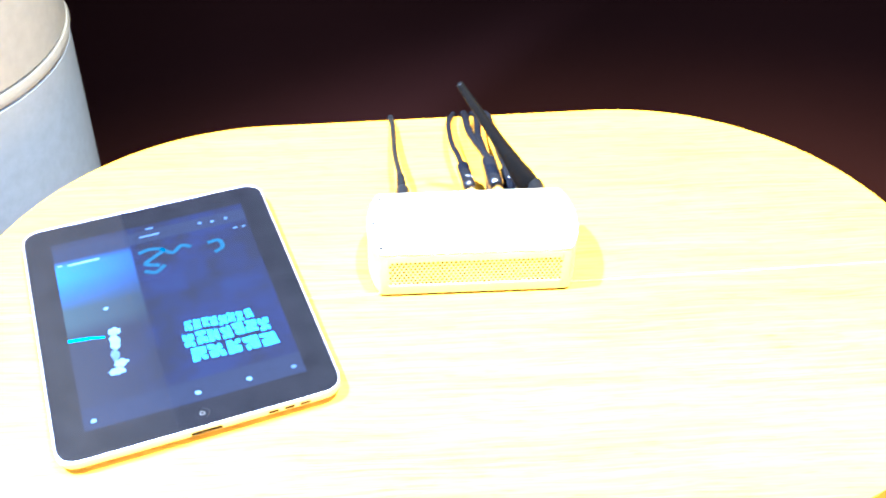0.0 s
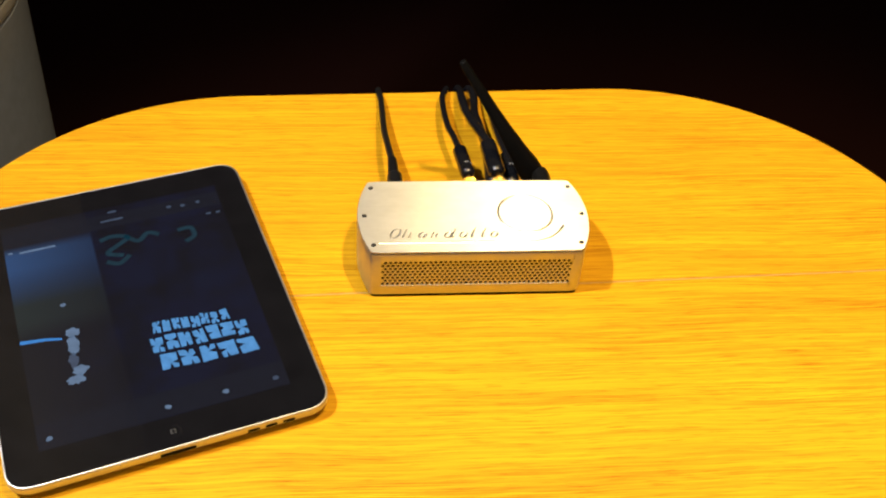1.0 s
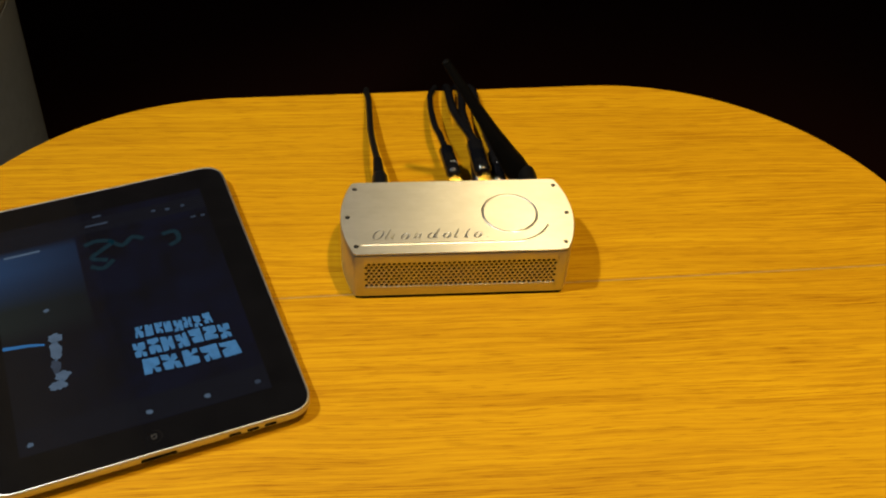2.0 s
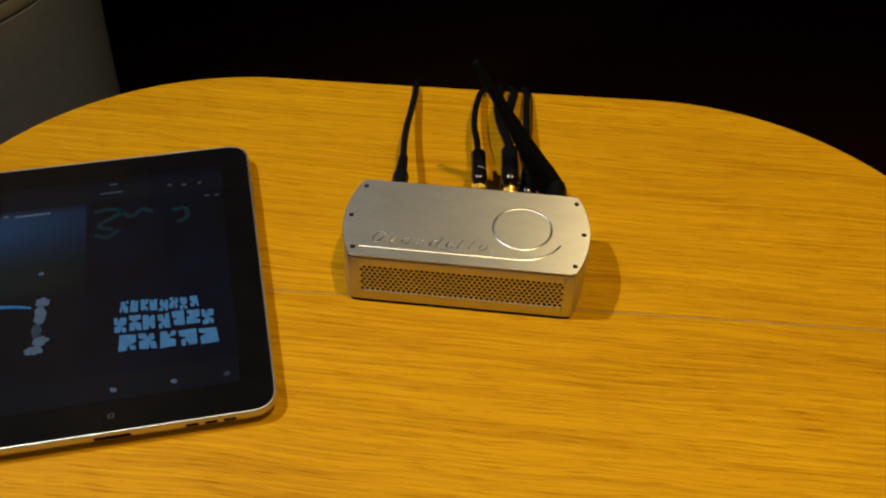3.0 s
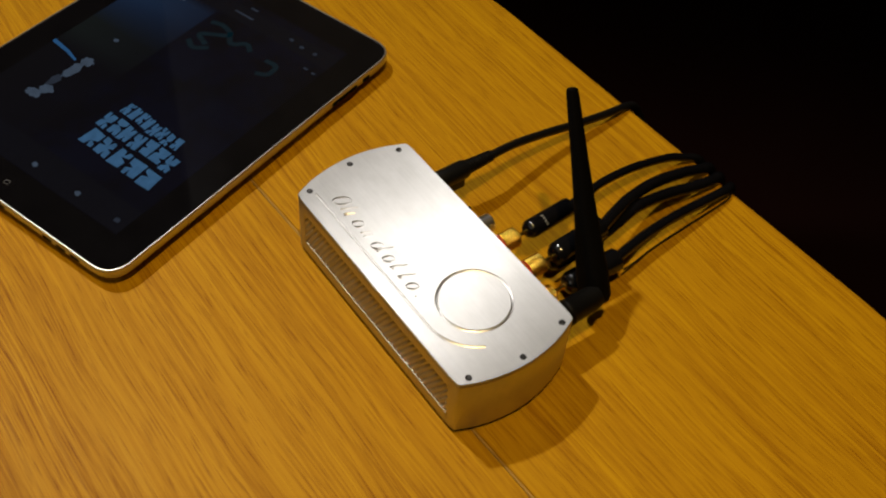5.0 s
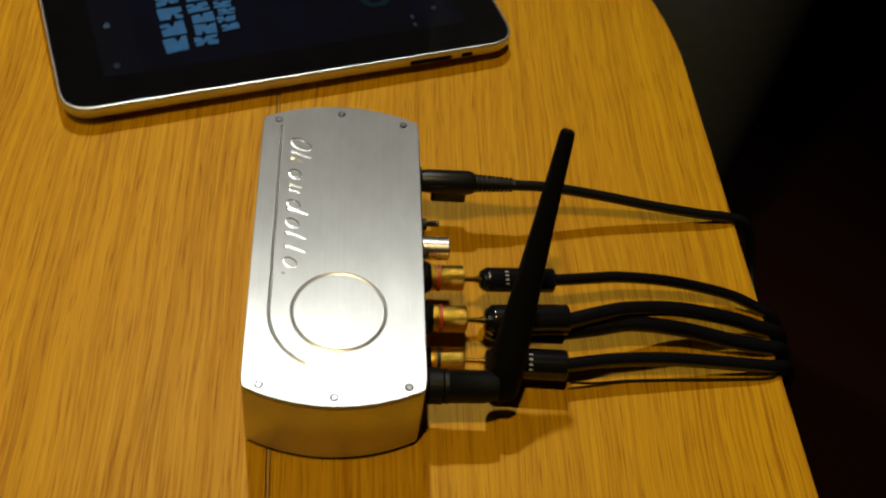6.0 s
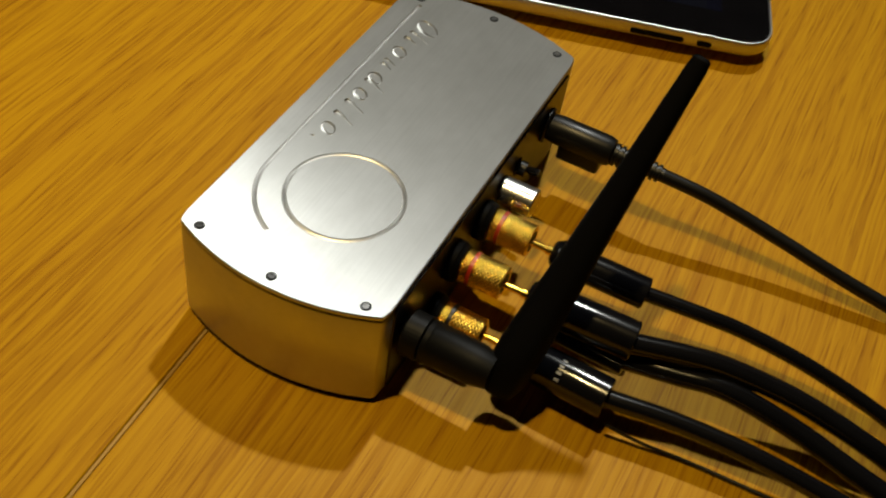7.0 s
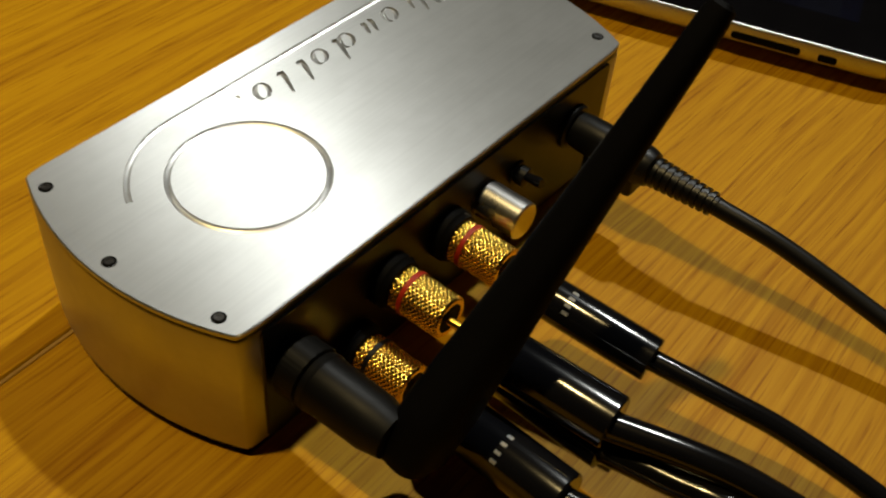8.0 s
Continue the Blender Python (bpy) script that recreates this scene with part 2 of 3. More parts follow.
def tube(path, radius, seg=14, bm=None):
    """A tube along a path; radius is a number or a function of the share of the way."""
    bm = bm or bmesh.new()
    n = len(path)
    side = None
    loops = []
    for i, p in enumerate(path):
        t = (path[min(i + 1, n - 1)] - path[max(i - 1, 0)]).normalized()
        side = (t.orthogonal() if side is None else side - t * side.dot(t)).normalized()
        up = t.cross(side)
        r = radius(i / (n - 1)) if callable(radius) else radius
        loops.append([p + (side * math.cos(2 * math.pi * k / seg) + up * math.sin(2 * math.pi * k / seg)) * r for k in range(seg)])
    return loft(bm, loops)


def rounded(poly, r, steps=6):
    """Round the sharp corners of a closed polygon."""
    out = []
    n = len(poly)
    for i in range(n):
        a, b, c = Vector(poly[i - 1]), Vector(poly[i]), Vector(poly[(i + 1) % n])
        u, v = (a - b), (c - b)
        if u.angle(v) > radians(160):
            out.append(b)
            continue
        p, q = b + u.normalized() * min(r, u.length * 0.48), b + v.normalized() * min(r, v.length * 0.48)
        for k in range(steps + 1):
            t = k / steps
            out.append(p * (1 - t) ** 2 + b * 2 * t * (1 - t) + q * t * t)
    return out


def inset(loop, d):
    """Move a closed 2D loop inwards by d (counter-clockwise loop)."""
    n, out = len(loop), []
    for i in range(n):
        t = (loop[(i + 1) % n] - loop[i - 1]).normalized()
        out.append(loop[i] + Vector((-t.y, t.x)) * d)
    return out


def at_z(loop, z):
    return [Vector((p.x, p.y, z)) for p in loop]


def slab(loop, rows):
    """A solid from one outline: rows of (z, inset)."""
    return loft(bmesh.new(), [at_z(inset(loop, d), z) for z, d in rows])


def box(bm, lo, hi):
    x0, y0, z0 = lo
    x1, y1, z1 = hi
    return loft(bm, [[Vector(p) for p in ((x0, y0, z), (x1, y0, z), (x1, y1, z), (x0, y1, z))] for z in (z0, z1)])


# ---- the room ----
def wall_box(name, lo, hi, material, label):
    return tagged(part(name, box(bmesh.new(), lo, hi), material, None, "", False), label, "wall" if "wall" in name else name, "", "structure")


wall_box("floor", (-2.6, -2.6, FLOOR_Z - 0.1), (2.6, 2.4, FLOOR_Z), M_FLOOR, "dark carpeted floor below the table")
wall_box("ceiling", (-2.6, -2.6, CEIL_Z), (2.6, 2.4, CEIL_Z + 0.1), M_CEIL, "dark ceiling of the dim room")
wall_box("wall_north", (-2.7, 2.4, FLOOR_Z - 0.1), (2.7, 2.5, CEIL_Z + 0.1), M_WALL, "dark brown wall behind the table")
wall_box("wall_south", (-2.7, -2.7, FLOOR_Z - 0.1), (2.7, -2.6, CEIL_Z + 0.1), M_WALL, "dark brown wall of the dim room")
wall_box("wall_west", (-2.7, -2.6, FLOOR_Z - 0.1), (-2.6, 2.4, CEIL_Z + 0.1), M_WALL, "dark brown side wall of the dim room")
wall_box("wall_east", (2.6, -2.6, FLOOR_Z - 0.1), (2.7, 2.4, CEIL_Z + 0.1), M_WALL, "dark brown side wall of the dim room")


def make_column(x, y, r):
    col = thing("column", (x, y, FLOOR_Z), "round pale grey painted column standing behind the table", "column", "", "structure")
    h1, top = 0.052 - FLOOR_Z, CEIL_Z - FLOOR_Z

    def wide(h):
        return r + 0.023 * (h + FLOOR_Z)
    part("shaft", turned([(0, wide(0)), (h1 - 0.006, wide(h1)), (h1 - 0.003, wide(h1) - 0.003)], (0, 0, 0), (0, 0, 1), 96), M_COLUMN, col)
    part("joint_ring", turned([(h1 - 0.003, r - 0.004), (h1 - 0.002, r + 0.002), (h1 + 0.004, r + 0.0035), (h1 + 0.009, r + 0.002), (h1 + 0.010, r - 0.004)], (0, 0, 0), (0, 0, 1), 96), M_CREAM, col, "raised pale ring round the column")
    part("upper_shaft", turned([(h1 + 0.010, r - 0.004), (h1 + 0.012, wide(h1)), (top, wide(top))], (0, 0, 0), (0, 0, 1), 96), M_CREAM, col, "cream upper part")


make_column(-0.528, 0.267, 0.170)


# ---- the table ----
TABLE_R, TABLE_X0, TABLE_X1, TABLE_CY, TABLE_TURN = 0.2335, -0.163, 0.141, -0.031, 0.035


def seam_y(x):
    return -0.0283 + 0.035 * x


def table_outline(count=80):
    """Two half circles joined by straight sides."""
    pts = []
    for cx, start in ((TABLE_X1, -90), (TABLE_X0, 90)):
        for i in range(count + 1):
            a = radians(start + 180 * i / count)
            x, y = cx + TABLE_R * math.cos(a), TABLE_R * math.sin(a)
            pts.append(Vector((x - y * TABLE_TURN, TABLE_CY + y + x * TABLE_TURN)))
    return pts


def clip_side(loop, sign, gap):
    """The share of the outline on one side of the seam."""
    out = []
    n = len(loop)
    dist = [sign * (p.y - seam_y(p.x)) - gap for p in loop]
    for i in range(n):
        j = (i + 1) % n
        if dist[i] >= 0:
            out.append(loop[i])
        if dist[i] * dist[j] < 0:
            t = dist[i] / (dist[i] - dist[j])
            out.append(loop[i].lerp(loop[j], t))
    return [p for k, p in enumerate(out) if (p - out[k - 1]).length > 1e-5]


def make_table():
    table = thing("table", (0, 0, FLOOR_Z), "rounded oak-veneer table with a straight seam across it", "table")
    up = -FLOOR_Z
    outline = table_outline()
    for sign in (1, -1):
        leaf = clip_side(outline, sign, 0.0008)
        part("tabletop", slab(leaf, [(up - 0.026, 0.002), (up - 0.024, 0.0), (up - 0.0008, 0.0), (up - 0.0003, 0.0001), (up, 0.0004)]), M_OAK, table, "orange oak veneer leaf")
    bm = bmesh.new()
    w = 0.00052
    for z0, z1 in ((up - 0.02, up - 0.0004),):
        loft(bm, [[Vector((x, seam_y(x) + s * w, z)) for x, s in ((-0.36, -1), (0.36, -1), (0.36, 1), (-0.36, 1))] for z in (z0, z1)])
    part("seam_strip", bm, M_SEAM, table, "pale filler in the seam", False)
    part("pedestal", turned([(0.02, 0.05), (0.06, 0.036), (0.64, 0.036), (up - 0.04, 0.05), (up - 0.026, 0.11)], (0, -0.03, 0), (0, 0, 1), 40), M_MATT, table)
    part("foot_plate", turned([(0, 0.20), (0.012, 0.20), (0.02, 0.19), (0.024, 0.05)], (0, -0.03, 0), (0, 0, 1), 64), M_MATT, table)


make_table()

# ---- the audio box ----
BOX_TOP = 0.0440
BOX_Y = 0.0361


def box_outline():
    half, bulge, rim = 0.0722, 0.0086, 0.0359
    radius = (rim ** 2 + bulge ** 2) / (2 * bulge)
    span = math.asin(rim / radius)
    right = [Vector((half + bulge - radius + radius * math.cos(a), radius * math.sin(a))) for a in (span * (k / 12 - 1) for k in range(25))]
    left = [Vector((-p.x, -p.y)) for p in right]
    return rounded(right + left, 0.0062, 8)


def arc_path(cx, cy, r, a0, a1, z, n=40):
    return [Vector((cx + r * math.cos(radians(a0 + (a1 - a0) * k / n)), cy + r * math.sin(radians(a0 + (a1 - a0) * k / n)), z)) for k in range(n + 1)]


def script_strokes():
    """Slanted ovals and hooked bars of an engraved flourish, as plain shapes."""
    strokes = []
    lean, base = 0.42, -0.0226

    def put(x, points, thin, thick):
        n = len(points)
        strokes.append(([Vector((x + px + lean * py, base + py, BOX_TOP)) for px, py in points],
                        lambda s: thin + (thick - thin) * (0.5 - 0.5 * math.cos(2 * math.pi * s * (2 if n > 12 else 1)))))

    def oval(x, w, h):
        put(x, [(w * math.cos(radians(a)), h / 2 + h / 2 * math.sin(radians(a))) for a in range(90, 436, 15)], 0.00036, 0.00076)

    def bar(x, h, hook=0.0013):
        put(x, [(hook * 1.2, 0.0012), (hook * 0.6, 0.0002), (0.0, 0.0004), (-0.0003, h * 0.3), (-0.0001, h * 0.65), (0.0, h)], 0.00042, 0.00086)

    low, tall = 0.0056, 0.0092
    oval(-0.0572, 0.0030, tall)
    bar(-0.0508, tall, 0.0004), bar(-0.0468, low)
    oval(-0.0382, 0.0023, low)
    bar(-0.0312, low, 0.0003), bar(-0.0284, low * 0.9, 0.0004)
    oval(-0.0204, 0.0022, low), bar(-0.0176, tall)
    oval(-0.0100, 0.0021, low)
    bar(-0.0040, tall * 0.95), bar(0.0032, tall * 0.95)
    oval(0.0112, 0.0021, low)
    put(0.0178, [(0, 0.0003), (0.0008, 0.0003)], 0.0007, 0.0007)
    return strokes


def make_audio_box():
    unit = thing("audio_box", (0, 0, 0), "small brushed-aluminium audio box with a perforated front standing on the table", "audio device")
    outline = box_outline()
    gx0, gx1, gz0, gz1 = -0.0659, 0.0669, 0.0116, 0.0347
    # base plate and its shadow gap
    part("base_plate", slab(outline, [(0.0, 0.0012), (0.0016, 0.0006), (0.0022, 0.0010)]), M_MATT, unit, "thin black base plate")
    # body: all round, with an opening in the front for the grille
    bm = bmesh.new()
    wall = 0.0016
    z0, z1 = 0.0022, 0.0416
    loops = [at_z(inset(outline, d), z) for z, d in ((z0, 0.0009), (z0 + 0.0006, 0.0002), (z0 + 0.0012, 0.0), (z1 - 0.0006, 0.0), (z1, 0.0004), (z1, wall), (z0, wall), (z0, 0.0009))]
    rows = [[bm.verts.new(p) for p in loop] for loop in loops[:-1]]
    n = len(outline)
    nr = len(rows)
    for ri in range(nr):
        a, b = rows[ri], rows[(ri + 1) % nr]
        for i in range(n):
            j = (i + 1) % n
            pa, pb = a[i].co, a[j].co
            long_front = pa.y < -0.03 and abs(pa.x - pb.x) > 0.1
            if long_front and ri in (2, 5):
                continue
            bm.faces.new((a[i], a[j], b[j], b[i]))
    # the front wall round its opening
    fi = next(i for i in range(n) if outline[i].y < -0.03 and abs(outline[i].x - outline[(i + 1) % n].x) > 0.1)
    xa, xb = outline[fi].x, outline[(fi + 1) % n].x
    yo, yi = outline[fi].y, outline[fi].y + wall
    lo, hi = z0 + 0.0012, z1 - 0.0006
    for y, za, zb in ((yo, lo, hi), (yi, z0, z1)):
        for q in (((xa, za), (xb, za), (gx1, gz0), (gx0, gz0)), ((gx0, gz1), (gx1, gz1), (xb, zb), (xa, zb)), ((xa, za), (gx0, gz0), (gx0, gz1), (xa, zb)), ((gx1, gz0), (xb, za), (xb, zb), (gx1, gz1))):
            bm.faces.new([bm.verts.new((px, y, pz)) for px, pz in q])
    hole = ((gx0, gz0), (gx1, gz0), (gx1, gz1), (gx0, gz1))
    for k in range(4):
        (pa, qa), (pb, qb) = hole[k], hole[(k + 1) % 4]
        bm.faces.new([bm.verts.new(v) for v in ((pa, yo, qa), (pb, yo, qb), (pb, yi, qb), (pa, yi, qa))])
    bmesh.ops.remove_doubles(bm, verts=bm.verts, dist=1e-6)
    part("body", bm, M_SATIN, unit, "satin aluminium body with bowed ends")
    # perforated sheet in the opening
    bm = bmesh.new()
    pitch, rows_n = 0.0034, 8
    rp = (gz1 - gz0) / rows_n
    yf, yb = yo + 0.0003, yo + 0.0011
    hr = 0.00127

    def face(pts, y):
        bm.faces.new([bm.verts.new((px, y, pz)) for px, pz in pts])
    for ri in range(rows_n):
        za, zb = gz0 + ri * rp, gz0 + (ri + 1) * rp
        zc = (za + zb) / 2
        x = gx0 + (0 if ri % 2 == 0 else pitch / 2)
        if ri % 2:
            face([(gx0, za), (x, za), (x, zb), (gx0, zb)], yf)
        while x + pitch <= gx1 + 1e-6:
            xc = x + pitch / 2
            outer = [(x, za), (xc, za), (x + pitch, za), (x + pitch, zc), (x + pitch, zb), (xc, zb), (x, zb), (x, zc)]
            ang = [225, 270, 315, 0, 45, 90, 135, 180]
            inner = [(xc + hr * math.cos(radians(a)), zc + hr * math.sin(radians(a))) for a in ang]
            vo = [bm.verts.new((px, yf, pz)) for px, pz in outer]
            vi = [bm.verts.new((px, yf, pz)) for px, pz in inner]
            vb = [bm.verts.new((px, yb, pz)) for px, pz in inner]
            for k in range(8):
                m = (k + 1) % 8
                bm.faces.new((vo[k], vo[m], vi[m], vi[k]))
                bm.faces.new((vi[k], vi[m], vb[m], vb[k]))
            x += pitch
        if x < gx1 - 1e-6:
            face([(x, za), (gx1, za), (gx1, zb), (x, zb)], yf)
    part("grille", bm, M_SATIN, unit, "perforated aluminium front grille", False)
    # black sheet behind the holes, put in for the shade inside the box
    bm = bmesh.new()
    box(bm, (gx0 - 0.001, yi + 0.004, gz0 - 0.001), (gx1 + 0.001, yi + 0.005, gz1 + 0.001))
    part("grille_shade", bm, M_MATT, unit, "black sheet standing for the shade inside, behind the grille", False)
    # shadow gap, its shade put in as a black slab, and top plate
    part("gap_shade", slab(outline, [(z1 - 0.001, 0.0018), (BOX_TOP - 0.0014, 0.0010)]), M_MATT, unit, "dark line below the top plate")
    plate = part("top_plate", slab(outline, [(BOX_TOP - 0.0017, 0.0004), (BOX_TOP - 0.0014, 0.0), (BOX_TOP - 0.0003, 0.0), (BOX_TOP, 0.0003)]), M_BRUSH, unit, "brushed aluminium top plate with an engraved ring and line")
    # engraving
    cut = bmesh.new()
    cx, cy = 0.0365, 0.001
    ring = arc_path(cx, cy, 0.0190, 0, 360, BOX_TOP, 72)[:-1]
    seg = 8
    rr = []
    for p in ring:
        out = Vector((p.x - cx, p.y - cy, 0)).normalized()
        rr.append([cut.verts.new(p + (out * math.cos(2 * math.pi * k / seg) + Vector((0, 0, 1)) * math.sin(2 * math.pi * k / seg)) * 0.00082) for k in range(seg)])
    for i in range(len(rr)):
        for k in range(seg):
            cut.faces.new((rr[i][k], rr[(i + 1) % len(rr)][k], rr[(i + 1) % len(rr)][(k + 1) % seg], rr[i][(k + 1) % seg]))
    line = [Vector((-0.067 + 0.1035 * k / 12, -0.0272, BOX_TOP)) for k in range(12)] + arc_path(cx, cy, 0.0282, -90, -26, BOX_TOP, 18)
    tube(line, 0.00078, 8, cut)
    for pts, r in script_strokes():
        tube(pts, r, 6, cut)
    bmesh.ops.recalc_face_normals(cut, faces=cut.faces)
    mesh = bpy.data.meshes.new("cutter")
    cut.to_mesh(mesh)
    cut.free()
    mesh.materials.append(M_CUT)
    cutter = new("cutter", mesh)
    mod = plate.modifiers.new("engrave", "BOOLEAN")
    mod.operation, mod.solver, mod.use_self, mod.material_mode, mod.object = "DIFFERENCE", "EXACT", True, "TRANSFER", cutter
    bpy.context.view_layer.update()
    done = bpy.data.meshes.new_from_object(plate.evaluated_get(bpy.context.evaluated_depsgraph_get()))
    plate.modifiers.clear()
    plate.data = done
    bpy.data.objects.remove(cutter)
    bpy.data.meshes.remove(mesh)
    # screws
    for x, y in ((-0.0706, 0.0288), (-0.0760, 0), (-0.0706, -0.0288), (0.0714, 0.0288), (0.0766, 0), (0.0715, -0.0289)):
        seat = part("screw_recess", turned([(-0.0010, 0.0017), (0.00006, 0.0017), (0.00008, 0.0015), (0.00004, 0.0011)], (x, y, BOX_TOP), (0, 0, 1), 24), M_MATT, unit, "dark ring round the screw")
        part("screw", turned([(-0.001, 0.0012), (0.0001, 0.0012), (0.0003, 0.00105), (0.0003, 0.00065), (0.0001, 0.0006)], (x, y, BOX_TOP), (0, 0, 1), 20), M_SCREW, seat, "steel socket-head screw")
    # sockets at the back
    back = rounded([Vector(p) for p in ((-0.0670, 0.0030), (0.0670, 0.0030), (0.0670, 0.0411), (-0.0670, 0.0411))], 0.002, 4)
    bm = loft(bmesh.new(), [[Vector((p.x, y, p.y)) for p in inset(back, d)] for y, d in ((BOX_Y - 0.0015, 0), (BOX_Y + 0.0001, 0), (BOX_Y + 0.0004, 0.0003))])
    part("back_panel", bm, M_BACK, unit, "black anodised back panel")
    y0 = BOX_Y - 0.001
    for x, z, red in ((0.0042, 0.0258, True), (0.0262, 0.0262, True), (0.0384, 0.0120, False)):
        sock = part("phono_socket", turned([(0, 0.0072), (0.0040, 0.0072), (0.0044, 0.0068), (0.0056, 0.0064), (0.0059, 0.003)], (x, y0, z), seg=6 * 4), M_MATT, unit, "black socket collar")
        prof = [(0.0056, 0.0030), (0.0058, 0.0053)] + [(0.0062 + 0.00015625 * k, 0.00562) for k in range(90)] + [(0.0204, 0.0053), (0.0206, 0.0049), (0.0205, 0.0040), (0.0190, 0.0038)]
        part("barrel", turned(prof, (x, y0, z), seg=192, knurl=0.00018, teeth=24), M_GOLD, sock, "knurled gold-plated barrel")
        part("ring", turned([(0.0086, 0.0053), (0.0087, 0.00595), (0.0099, 0.00595), (0.0100, 0.0053)], (x, y0, z), seg=40), M_RED if red else M_BLACK, sock, "red band" if red else "black band")
        part("insulator", turned([(0.0178, 0.0039), (0.0203, 0.0039), (0.0204, 0.0016)], (x, y0, z), seg=28), M_MATT, sock, "black insulator")
        part("washer", turned([(0, 0.0082), (0.0012, 0.0082), (0.0014, 0.0078)], (x, y0, z), seg=6), M_GOLD, sock, "gold hexagonal nut", False)
    part("coaxial_socket", turned([(0, 0.0057), (0.0012, 0.0057), (0.0014, 0.0053), (0.0140, 0.0053), (0.0145, 0.0049), (0.0146, 0.0020)], (-0.0112, y0, 0.0270), seg=40), M_SILVER, unit, "turned silver socket")
    tog = part("toggle_switch", turned([(0, 0.0036), (0.002, 0.0036), (0.0022, 0.0028), (0.0048, 0.0028), (0.0052, 0.0014)], (-0.0255, y0, 0.0265), seg=24), M_BLACK, unit, "small black toggle switch")
    part("lever", turned([(0.004, 0.0011), (0.0095, 0.0015), (0.0108, 0.0012)], (-0.0255, y0, 0.0265), (0.15, 1, 0.25), 16), M_GLOSS, tog)
    part("power_socket", turned([(0, 0.0068), (0.0024, 0.0068), (0.0030, 0.0062), (0.0030, 0.003)], (-0.0515, y0, 0.0272), seg=28), M_BLACK, unit)
    # aerial on its threaded socket
    ant = thing("aerial", (0.0590, y0, 0.0250), "black rubber stick aerial screwed to the back of the audio box", "antenna")
    part("threaded_socket", turned([(0, 0.0048), (0.0016, 0.0048), (0.0018, 0.0036)] + [(0.0026 + 0.0003 * k, 0.0034 + 0.0002 * (k % 2)) for k in range(18)], (0, 0, 0), seg=24), M_STEEL, ant, "dark threaded socket")
    part("collar", turned([(0.0030, 0.0050), (0.0032, 0.0075), (0.0088, 0.0075), (0.0092, 0.0060)], (0, 0, 0), seg=160, knurl=0.00018, teeth=20), M_SLEEVE, ant, "round black collar")
    part("sleeve", turned([(0.0090, 0.0056), (0.0096, 0.0072), (0.0112, 0.0074), (0.0118, 0.0070), (0.0265, 0.0068), (0.0320, 0.0056)], (0, 0, 0), seg=36), M_SLEEVE, ant, "smooth satin black sleeve")
    lo, tip = Vector((-0.0016, 0.0340, -0.0094)), Vector((-0.0638, 0.0515, 0.0872))
    axis = (tip - lo).normalized()
    a = axis.cross(Vector((0, 1, 0))).normalized()
    b = axis.cross(a)
    loops = []
    for t, w, d in ((0, 0.0046, 0.0030), (0.012, 0.0064, 0.0046), (0.04, 0.0076, 0.0054), (0.14, 0.0074, 0.0056), (0.22, 0.0062, 0.0053), (0.45, 0.0043, 0.0042), (0.7, 0.0032, 0.0032), (0.97, 0.0024, 0.0024), (0.993, 0.0022, 0.0021), (1, 0.0014, 0.0014)):
        c = lo.lerp(tip, t)
        w, d = w * 1.22, d * 1.27
        loops.append([c + a * w * math.copysign(abs(math.cos(q)) ** 0.7, math.cos(q)) + b * d * math.copysign(abs(math.sin(q)) ** 0.7, math.sin(q)) for q in (2 * math.pi * k / 28 for k in range(28))])
    part("stick", loft(bmesh.new(), loops), M_MATT, ant)
    return unit


make_audio_box()


# ---- leads ----
def make_audio_lead(start, end, path, r_lead, r_plug, label, extra=None, bars_at=0.0):
    """A phono plug with its lead; start and end give the plug's axis."""
    lead = thing("audio_cable", start, label, "cable", "audio cables behind the box")
    o = Vector(start)
    e = Vector(end) - o
    length, axis = e.length, e.normalized()
    part("pin", turned([(-0.0100, 0.0012), (-0.002, 0.0012), (-0.0018, 0.0016), (0.0006, 0.0016)], (0, 0, 0), axis, 20), M_GOLD, lead, "gold pin")
    plug = part("plug", turned([(0, 0.0028), (0.0006, r_plug * 0.72), (0.0030, r_plug * 0.97), (0.0040, r_plug), (length - 0.0005, r_plug), (length - 0.0001, r_plug * 0.94), (length, r_plug * 0.5)], (0, 0, 0), axis, 36), M_GLOSS, lead, "glossy black plug sleeve")
    if extra:
        low = Vector((-0.0030, 0, -0.0112))
        part("plug", turned([(0.002, 0.0028), (0.0026, 0.0038), (0.0050, 0.0050), (length - 0.0005, 0.0050), (length, 0.0030)], low, Vector(extra[0]) - o - low, 32), M_GLOSS, lead, "lower glossy black plug sleeve")
    if bars_at:
        up = Vector((0.25, -0.1, 1)).normalized()
        side = axis.cross(up).normalized()
        for k in range(4):
            bm = bmesh.new()
            ang = radians(-40 + 19 * k)
            out = (up * math.cos(ang) - side * math.sin(ang))
            tang = axis.cross(out)
            p = axis * bars_at + out * (r_plug + 0.0001)
            loft(bm, [[p + axis * sx * 0.0008 + tang * sy * 0.00042 + out * h for sx, sy in ((-1, -1), (1, -1), (1, 1), (-1, 1))] for h in (-0.0002, 0.0001)])
            part("printed_bar", bm, M_PRINT, plug, "pale printed mark", False)
    for pth in [path] + ([extra] if extra else []):
        pts = [p - o for p in smooth_path(pth)]
        part("lead", tube(pts, r_lead), M_GLOSS, lead)
    return lead


